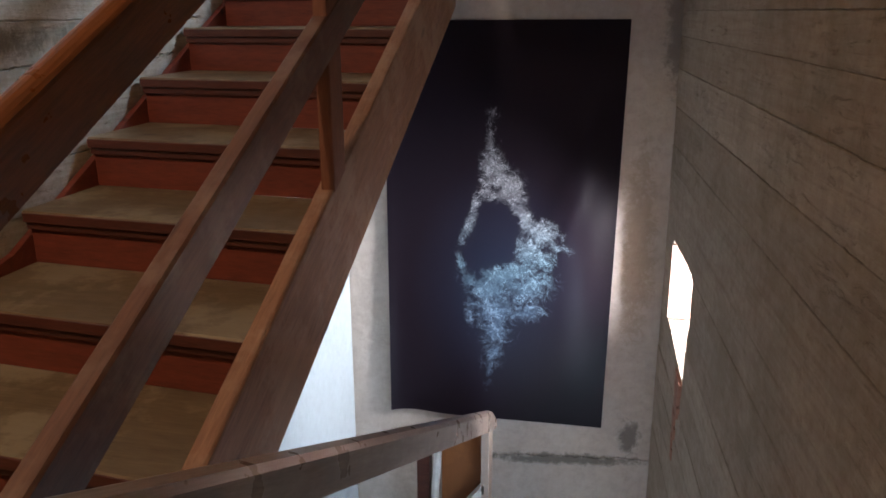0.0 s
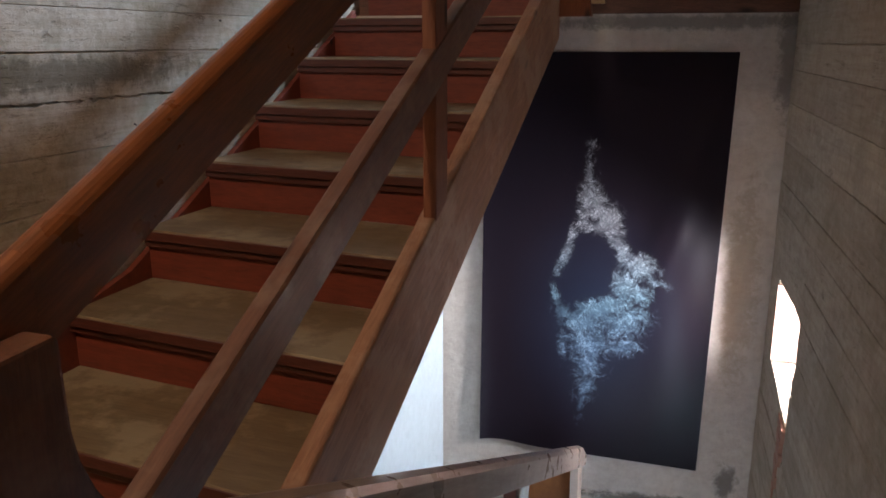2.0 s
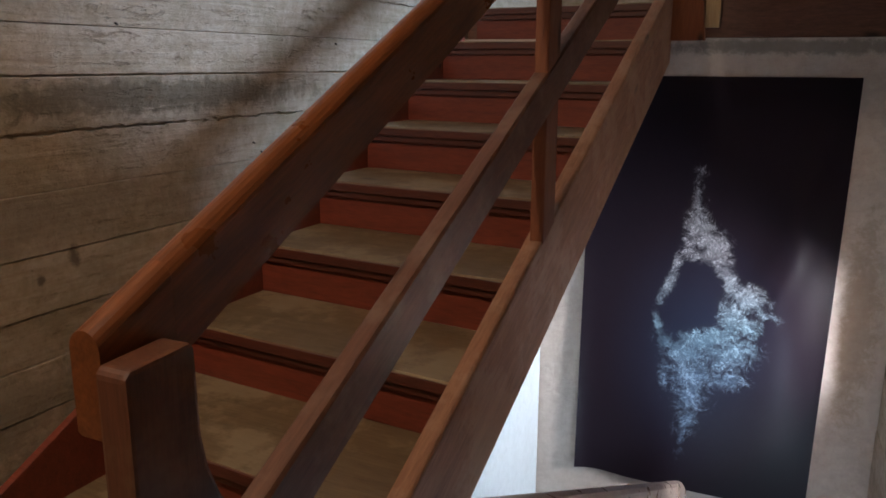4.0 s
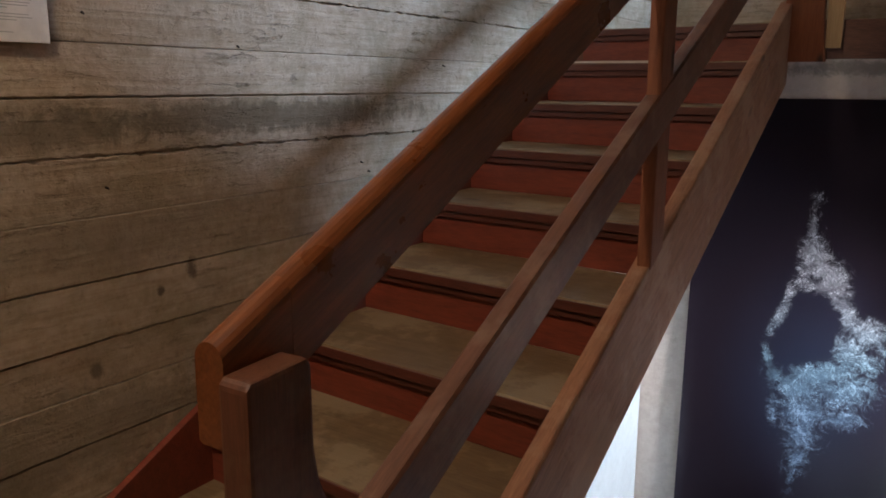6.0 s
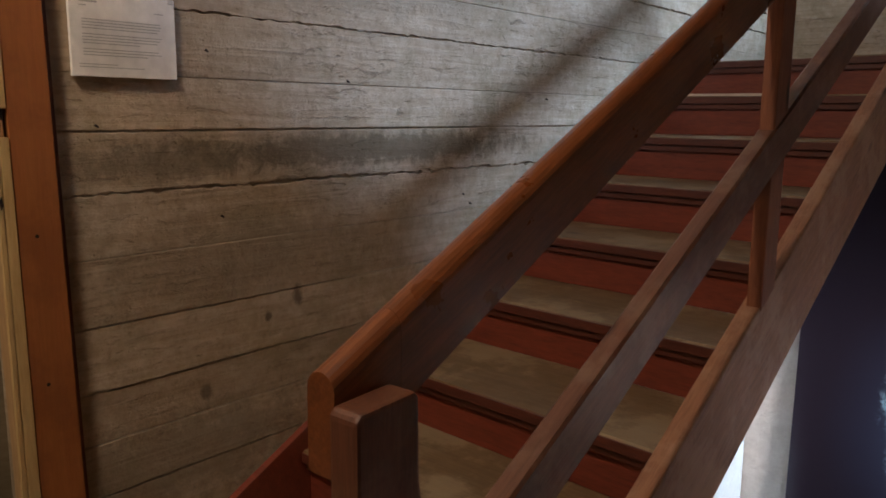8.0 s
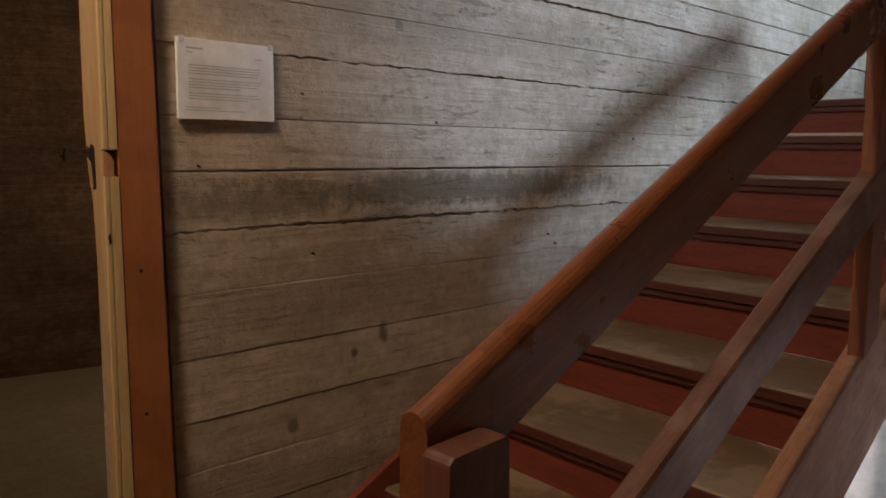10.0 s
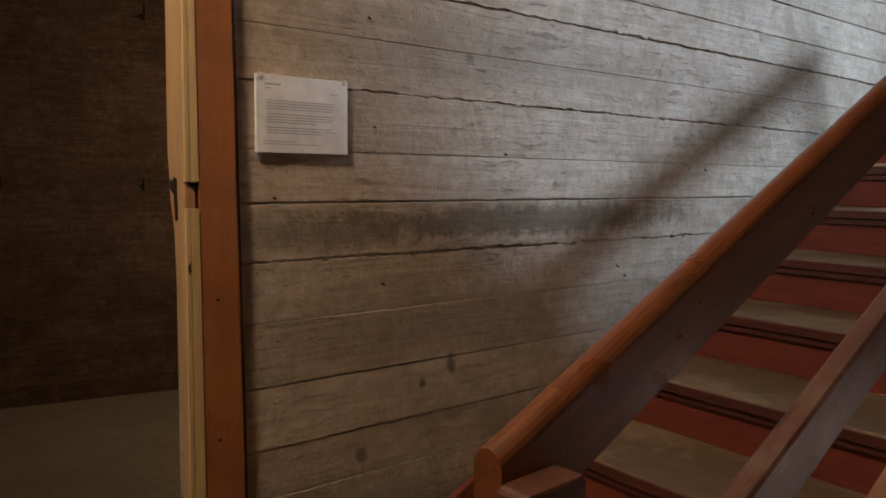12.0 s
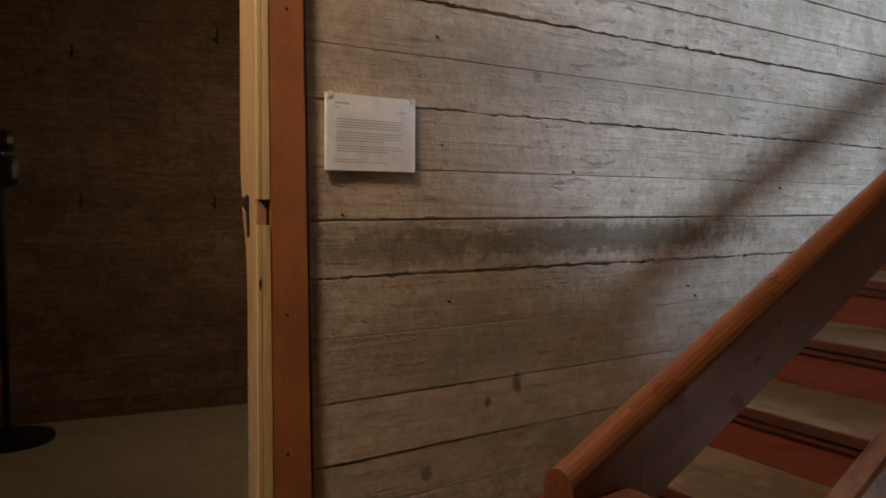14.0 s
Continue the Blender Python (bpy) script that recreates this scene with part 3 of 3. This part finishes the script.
    body = nt.nodes.new("ShaderNodeMath")
    body.operation = "MULTIPLY_ADD"
    nt.links.new(tear, body.inputs[0])
    body.inputs[1].default_value = 1.3
    nt.links.new(mix(nt, 0.5, (0.0, 0.0, 0.0), total), body.inputs[2])
    body = ramp(nt, body.outputs[0], [(0.0, (0, 0, 0)), (0.76, (0, 0, 0)), (0.86, (0.4,) * 3), (0.99, (1, 1, 1))])
    body = both(body, ramp(nt, total, [(0.06, (0, 0, 0)), (0.34, (1, 1, 1))]), "MULTIPLY")
    ridge = [(0.40, (0, 0, 0)), (0.495, (1, 1, 1)), (0.51, (1, 1, 1)), (0.60, (0, 0, 0))]
    threads = ramp(nt, noise_tex(nt, coords(nt, (1, 1, 0.7), (0, 0.6, 0)), 24, 10, 0.75, 1.6), ridge)
    flakes = ramp(nt, noise_tex(nt, co, 62, 8, 0.75, 0.9), ridge)
    spray = ramp(nt, noise_tex(nt, co, 165, 3, 0.8), [(0.54, (0, 0, 0)), (0.64, (1, 1, 1))])
    tex = both(both(mix(nt, 0.42, (0.0, 0.0, 0.0), threads), mix(nt, 0.30, (0.0, 0.0, 0.0), flakes), "ADD"), mix(nt, 0.42, (0.0, 0.0, 0.0), spray), "ADD")
    veins = ramp(nt, noise_tex(nt, co, 13, 8, 0.7, 3.0), [(0.44, (1, 1, 1)), (0.49, (0.12,) * 3), (0.51, (0.12,) * 3), (0.56, (1, 1, 1))])
    glow = both(both(body, tex, "MULTIPLY"), veins, "MULTIPLY")
    glow = both(glow, ramp(nt, noise_tex(nt, co, 8, 5, 0.65, 1.0), [(0.38, (0.22,) * 3), (0.58, (1.15,) * 3)]), "MULTIPLY")
    # turquoise below, grey-white above
    mr = nt.nodes.new("ShaderNodeMapRange")
    mr.inputs[1].default_value, mr.inputs[2].default_value = -0.45, 0.2
    nt.links.new(sep.outputs["Z"], mr.inputs[0])
    hue = ramp(nt, mr.outputs[0], [(0.0, (0.11, 0.20, 0.31)), (0.45, (0.19, 0.34, 0.43)), (1.0, (0.50, 0.49, 0.52))])
    back = mix(nt, mix(nt, 0.5, (0.0, 0.0, 0.0), ellipse(-0.02, -0.3, 0.45, 0.7)), (0.014, 0.0095, 0.0145), (0.010, 0.02, 0.042))
    soft = mix(nt, mix(nt, 0.22, (0.0, 0.0, 0.0), both(body, total, "MULTIPLY")), back, hue)
    col = mix(nt, glow, soft, mix(nt, 0.15, hue, (0.8, 0.85, 0.9)))
    nt.links.new(col, b.inputs["Base Color"])
    w = noise_tex(nt, coords(nt, (1.2, 1, 0.7)), 1.6, 2)
    bump(nt, b, w, 0.25, 0.03)
    return m


PX0, PX1, PZ0, PZ1 = -1.122, 0.043, Z0 - 2.145, Z0 - 0.042
bm = bmesh.new()
NX, NZ = 36, 60
pc = (end_y((PX0 + PX1) / 2) - 0.006)
grid = []
for j in range(NZ + 1):
    row = []
    for i in range(NX + 1):
        u, w = i / NX, j / NZ
        x = PX0 + (PX1 - PX0) * u - 0.035 * (1 - w) * u
        z = PZ0 + (PZ1 - PZ0) * w + (0.044 - 0.075 * u + 0.012 * math.exp(-((u - 0.1) / 0.1) ** 2)) * (1 - w)
        curl = 0.02 * (1 - w) ** 2 + 0.028 * math.exp(-u / 0.05) * (1 - 0.7 * w) + 0.006 * math.sin(5.0 * u + 3 * w) * (1 - w) + 0.03 * math.exp(-((u - 0.83) / 0.13) ** 2 - ((w - 0.52) / 0.26) ** 2) + 0.015 * math.exp(-((u - 0.42 - 0.58 * w) / 0.035) ** 2 - ((w - 0.72) / 0.2) ** 2) + 0.013 * math.exp(-((u - 0.56 - 0.45 * w) / 0.03) ** 2 - ((w - 0.62) / 0.18) ** 2)
        row.append(bm.verts.new((x - (PX0 + PX1) / 2, end_y(x) - 0.004 - curl - pc, z - (PZ0 + PZ1) / 2)))
    grid.append(row)
for a, c in zip(grid, grid[1:]):
    for i in range(NX):
        bm.faces.new((a[i], a[i + 1], c[i + 1], c[i]))
ext = bmesh.ops.extrude_face_region(bm, geom=bm.faces[:])
for v in ext["geom"]:
    if isinstance(v, bmesh.types.BMVert):
        v.co.y += 0.0012
poster = link_mesh("poster", bm, poster_material(), True)
poster.data.set_sharp_from_angle(angle=radians(40))
poster.location = ((PX0 + PX1) / 2, pc, (PZ0 + PZ1) / 2)
tagged(poster, "large near-black glossy banner printed with a pale blue splash", "poster")
bpy.context.view_layer.update()

# ---- door lining in the left wall ----
lining = thing("door_1", (XW, 0.6, 0), "red-brown door casing with a raw pine lining, no leaf seen", "door frame")
lining["kind"] = "structure"
DT = DOOR_H + 0.1
part("casing", prism([(0.633, 0), (0.736, 0), (0.699, DT), (0.617, DT)], XW - 0.003, XW + 0.028, 0.003), M_CASING, lining, "orange-brown painted casing board")
part("casing_edge", prism([(0.7365, 0), (0.752, 0), (0.715, DT), (0.6995, DT)], XW - 0.012, XW + 0.007, 0.002), M_NOSE, lining, "dark stained edge strip")
ln = [(-1.788, 0.0), (-1.788, DOOR_H), (-1.872, DOOR_H), (-1.876, 1.55), (-1.862, 1.44), (-1.845, 1.37), (-1.831, 1.17), (-1.818, 0.8), (-1.812, 0.0)]
part("lining", prism(ln, 0.590, 0.6165, 0.002, axis="y"), M_PINE, lining, "raw pine lining with a broken notch")
for z0, z1 in ((0.0, 1.424), (1.480, DOOR_H)):
    for w0, w1, tilt in ((0.5905, 0.6015, 0.0), (0.6030, 0.6325, 0.00734)):
        part("edge_strip", prism([(w0, z0), (w1 - tilt * z0, z0), (w1 - tilt * z1, z1), (w0, z1)], -1.7885, -1.7795, 0.002), M_PALEPINE, lining, "pale yellow pine edge, split by an old latch")
part("latch_scar", prism([(0.592, 1.4245), (0.614, 1.4245), (0.615, 1.455), (0.606, 1.470), (0.593, 1.478)], -1.7885, -1.7835, 0.002), M_SCAR, lining, "broken orange wood where a latch sat")
# Dark pieces put the shade of the notch and holes into colour.
part("latch_hole", prism([(0.594, 1.4795), (0.6155, 1.4795), (0.6155, 1.456), (0.607, 1.471)], -1.7884, -1.7845, 0.001), M_IRON, lining, "dark piece for the shade in the broken notch")
part("latch_hole", prism([(-1.858, 1.466), (-1.857, 1.488), (-1.846, 1.480), (-1.836, 1.492), (-1.822, 1.486), (-1.820, 1.40), (-1.830, 1.395), (-1.836, 1.45)], 0.587, 0.5898, 0.001, axis="y"), M_IRON, lining, "dark latch slot")
part("latch_scar", prism([(-1.857, 1.462), (-1.838, 1.450), (-1.832, 1.40), (-1.844, 1.405)], 0.586, 0.5899, 0.001, axis="y"), M_SCAR, lining, "torn orange wood beside the slot")
part("latch_hole", prism([(0.593, 1.298), (0.599, 1.308), (0.601, 1.288), (0.596, 1.279)], -1.7795, -1.7788, axis="x"), M_IRON, lining, "dark piece for the shade in a small hole")
for z in (0.9, 1.22, 1.9):
    part("nail_head", tube([(XW + 0.027, 0.662, z), (XW + 0.0295, 0.662, z)], 0.004, sides=8), M_IRON, lining)
part("casing", box(XW - 0.003, XW + 0.028, -0.476, -0.358, 0, DOOR_H + 0.1, 0.003), M_CASING, lining)
part("lining", box(XW - 0.105, XW + 0.022, -0.357, -0.325, 0, DOOR_H, 0.003), M_PINE, lining)

# ---- card on the wall ----
CY, CZ = 0.767, Z0 + 0.276
card = thing("wall_card", (XW, CY + 0.12, CZ - 0.09), "white information card mounted on the concrete wall", "sign")
part("card", box(XW + 0.004, XW + 0.013, CY, CY + 0.247, CZ - 0.179, CZ, 0.001), M_CARD, card)

def bar(y, z, w, h):
    return box(XW + 0.0131, XW + 0.0137, y, y + w, z - h, z)


part("print", bar(CY + 0.022, CZ - 0.020, 0.040, 0.004), M_INK, card, "small dark heading bar")
part("print", bar(CY + 0.022, CZ - 0.030, 0.016, 0.002), M_INK, card)
part("print", bar(CY + 0.195, CZ - 0.034, 0.022, 0.002), M_INK, card)
random.seed(4)
for i in range(13):
    if i in (4, 9):
        continue
    part("print", bar(CY + 0.026, CZ - 0.058 - i * 0.0062, 0.186 - (0.07 * random.random() if i in (3, 8, 12) else 0.012 * random.random()), 0.0018), M_INK, card, "thin grey line of print")
for i, w in enumerate((0.085, 0.15)):
    part("print", bar(CY + 0.016, CZ - 0.152 - i * 0.006, w, 0.0015), M_INK, card)

for y in (CY + 0.010, CY + 0.237):
    part("clip", box(XW + 0.0131, XW + 0.016, y - 0.006, y + 0.006, CZ - 0.010, CZ + 0.003, 0.002), M_PIPE, card, "small pale corner clip")

# ---- hooks, nails and holes ----


def hook(p, n, size=0.06):
    """A bent iron hook driven into a wall."""
    p, n = Vector(p), Vector(n)
    ob = link_mesh("coat_hook", tube([p - n * 0.02, p + n * size * 0.5, p + n * size + Vector((0, 0, -size * 0.5)), p + n * size * 1.1 + Vector((0, 0, size * 0.9))], [0.010, 0.010, 0.009, 0.007], sides=7), M_IRON)
    return tagged(ob, "rusty bent iron hook in the dark board wall", "hook", "hooks in the side room")


def side_x(y):
    return -5.55 - 0.2 * (2.0 - y)


for y, z in ((1.84, 2.56), (0.995, 1.44), (1.82, 1.43), (0.96, 2.39)):
    hook((side_x(y), y, z), (1, 0, 0), 0.075 if y > 1.8 and z > 2 else 0.058)
for y, z in ((1.084, 1.896), (1.57, 1.568), (1.129, 1.218), (2.11, 1.205), (2.15, 1.17), (2.626, 1.538), (1.101, 1.625), (0.815, 1.446), (2.0, 0.93)):
    nail = link_mesh("nail", tube([(XW - 0.01, y, z), (XW + 0.006, y, z - 0.001), (XW + 0.008, y + 0.004, z - 0.005)], [0.003, 0.003, 0.0018], sides=6), M_IRON)
    tagged(nail, "short bent rusty nail stub in the concrete wall", "nail", "nails in the concrete wall")


# ---- black stand in the side room ----
stand = thing("floor_stand", (-5.5, 0.52, 0), "black metal stand with a round base and dark head", "stand")
part("base", tube([(-5.5, 0.52, 0.0), (-5.5, 0.52, 0.02), (-5.5, 0.52, 0.03)], [0.265, 0.265, 0.22], sides=32), M_BLACK, stand)
part("pole", tube([(-5.5, 0.52, 0.03), (-5.5, 0.52, 1.735)], 0.02), M_BLACK, stand)
part("head", box(-5.58, -5.42, 0.42, 0.62, 1.53, 1.72, 0.05), M_BLACK, stand)
part("cap", box(-5.56, -5.44, 0.44, 0.60, 1.735, 1.87, 0.05), M_BLACK, stand)

# ---- boards in the concrete, as cast ----


def course(y0, y1, z0, z1, face, seed, proud, rag0=0.003, rag1=0.003, step=0.011, wide0=0.0, wide1=0.0):
    """One board's print: a shallow slab with ragged long edges. face gives the place of (y, z) at a depth."""
    bm = bmesh.new()
    n = max(6, int((y1 - y0) / step))
    cols = []
    for i in range(n + 1):
        y = y0 + (y1 - y0) * i / n
        a = z0 + wide0 + min(0.0009, rag0) + rag0 * (0.25 + 0.7 * noise.noise((y * 2.2, z0 * 9, 0)) + 0.9 * noise.noise((y * 13, z0 * 9, 5)) + 1.3 * noise.noise((y * 37, z0 * 9, 9)) + 1.1 * noise.noise((y * 83, z0 * 9, 4)))
        c = z1 - wide1 - min(0.0009, rag1) - rag1 * (0.25 + 0.7 * noise.noise((y * 2.2, z1 * 9 + 3, 0)) + 0.9 * noise.noise((y * 13, z1 * 9 + 3, 5)) + 1.3 * noise.noise((y * 37, z1 * 9, 7)) + 1.1 * noise.noise((y * 83, z1 * 9, 2)))
        a2, c2 = a + 0.0018, c - 0.0018
        d = proud + 0.002 * noise.noise((y * 1.3, seed, 2.0))
        cols.append([bm.verts.new(face(y, *p)) for p in ((a, 0.0), (a, d * 0.7), (a2, d), ((a2 + c2) / 2, d + 0.0015 * noise.noise((y * 3, seed, 8.0))), (c2, d), (c, d * 0.7), (c, 0.0))])
    for p, q in zip(cols, cols[1:]):
        for j in range(6):
            bm.faces.new((p[j], q[j], q[j + 1], p[j + 1]))
    bm.faces.new(cols[0])
    bm.faces.new(list(reversed(cols[-1])))
    return bm


LEFT = [-1.45, -1.3, -1.15, -1.01, -0.865, -0.735, -0.612, -0.46, -0.305, -0.16, -0.021, 0.104, 0.26, 0.39, 0.525, 0.64, 0.78, 0.92, 1.06, 1.2, 1.35, 1.5, 1.65, 1.8]
ROUGH = {0.26: 0.0032, -0.16: 0.0042, 0.525: 0.0042, -0.865: 0.002, -0.612: 0.0016, -0.021: 0.0013, 0.104: 0.0002, -0.305: 0.0003, -0.46: 0.0010, 0.39: 0.0002, 0.64: 0.002, -0.735: 0.001}
WIDE = {-0.021: 0.0012, -0.16: 0.0004, 0.26: 0.0005, 0.525: 0.0012}
for i, (a, c) in enumerate(zip(LEFT, LEFT[1:])):
    part("board", course(0.716, 5.14, Z0 + a, Z0 + c, lambda y, z, d: (XW - 0.008 + d, y, z), i * 3.7, 0.0095 + 0.002 * ((i * 7) % 5) / 5, ROUGH.get(a, 0.0014), ROUGH.get(c, 0.0014), 0.008, WIDE.get(a, 0.0), WIDE.get(c, 0.0)), M_WALL, wall_left)


def gap_edge(z):
    """Where a board of the right wall ends at the ragged gap."""
    near = [y for (y, zz) in GAP if abs(zz - z) < 0.09]
    return min(near) - 0.004 if near else 4.0


RIGHT = [-1.85, -1.68, -1.5, -1.33, -1.16, -1.0, -0.84, -0.68, -0.52, -0.37, -0.22, -0.06, 0.10, 0.26, 0.42, 0.57, 0.72, 0.83, 1.01, 1.188, 1.335, 1.45, 1.6] + [1.75 + 0.155 * i for i in range(19)]
for i, (a, c) in enumerate(zip(RIGHT, RIGHT[1:])):
    if c < -0.3 and a < -0.3 and -1.6 < c:
        spans = [(-1.79, 1.58), (2.62, 3.99)]
    elif -0.3 <= a and a < 0.45:
        spans = [(-1.79, min(gap_edge(a), gap_edge((a + c) / 2), gap_edge(c)))]
    elif c > 2.95 and a < 4.0:
        spans = [(-1.79, 3.14)]
    else:
        spans = [(-1.79, 3.99)]
    for y0, y1 in spans:
        part("board", course(y0, y1, a, c, lambda y, z, d: (right_x(y) + 0.004 - d, y, z), 50 + i * 2.9, 0.005 + 0.0025 * ((i * 3) % 5) / 5, *[(0.0004, 0.0012, 0.0022, 0.0008, 0.003)[(i + e) * 3 % 5] for e in (0, 1)], 0.03), M_WALLR, wall_right)
BACK = [1.75 + 0.15 * i for i in range(19)]
wall_back = bpy.data.objects["wall_landing"]
for i, (a, c) in enumerate(zip(BACK, BACK[1:])):
    part("board", course(-1.80, 0.16, a, c, lambda x, z, d: (x, 5.15 - d, z), 90 + i * 1.9, 0.007, 0.004, 0.004, 0.03), M_WALL, wall_back)

# ---- bricks laid bare in and below the gap, plaster base of the end wall ----
random.seed(11)
for i in range(6):
    for j in range(1):
        x0 = 0.288
        z0 = 0.035 + i * 0.060
        part("brick", box(x0, x0 + 0.37, 3.722 + 0.004 * random.random(), 3.765, z0, z0 + 0.0592, 0.002), M_PALEBRICK, wall_right)
for y0, z0, w in ((3.20, -0.125, 0.20), (3.23, -0.185, 0.16), (3.22, -0.245, 0.15), (3.27, -0.305, 0.11), (3.26, -0.365, 0.10), (3.30, -0.425, 0.06), (3.29, -0.485, 0.05)):
    xa = right_x(y0 + w / 2)
    part("brick", box(xa - 0.0075, xa + 0.02, y0 + 0.012 * random.random(), y0 + w, z0, z0 + 0.052, 0.004), M_BRICK, wall_right)
part("base", course(-1.33, 0.27, -1.88, Z0 - 2.365, lambda x, z, d: (x, end_y(x) - d, z), 33.0, 0.012, 0.002, 0.010, 0.03), M_PLASTER, wall_end)

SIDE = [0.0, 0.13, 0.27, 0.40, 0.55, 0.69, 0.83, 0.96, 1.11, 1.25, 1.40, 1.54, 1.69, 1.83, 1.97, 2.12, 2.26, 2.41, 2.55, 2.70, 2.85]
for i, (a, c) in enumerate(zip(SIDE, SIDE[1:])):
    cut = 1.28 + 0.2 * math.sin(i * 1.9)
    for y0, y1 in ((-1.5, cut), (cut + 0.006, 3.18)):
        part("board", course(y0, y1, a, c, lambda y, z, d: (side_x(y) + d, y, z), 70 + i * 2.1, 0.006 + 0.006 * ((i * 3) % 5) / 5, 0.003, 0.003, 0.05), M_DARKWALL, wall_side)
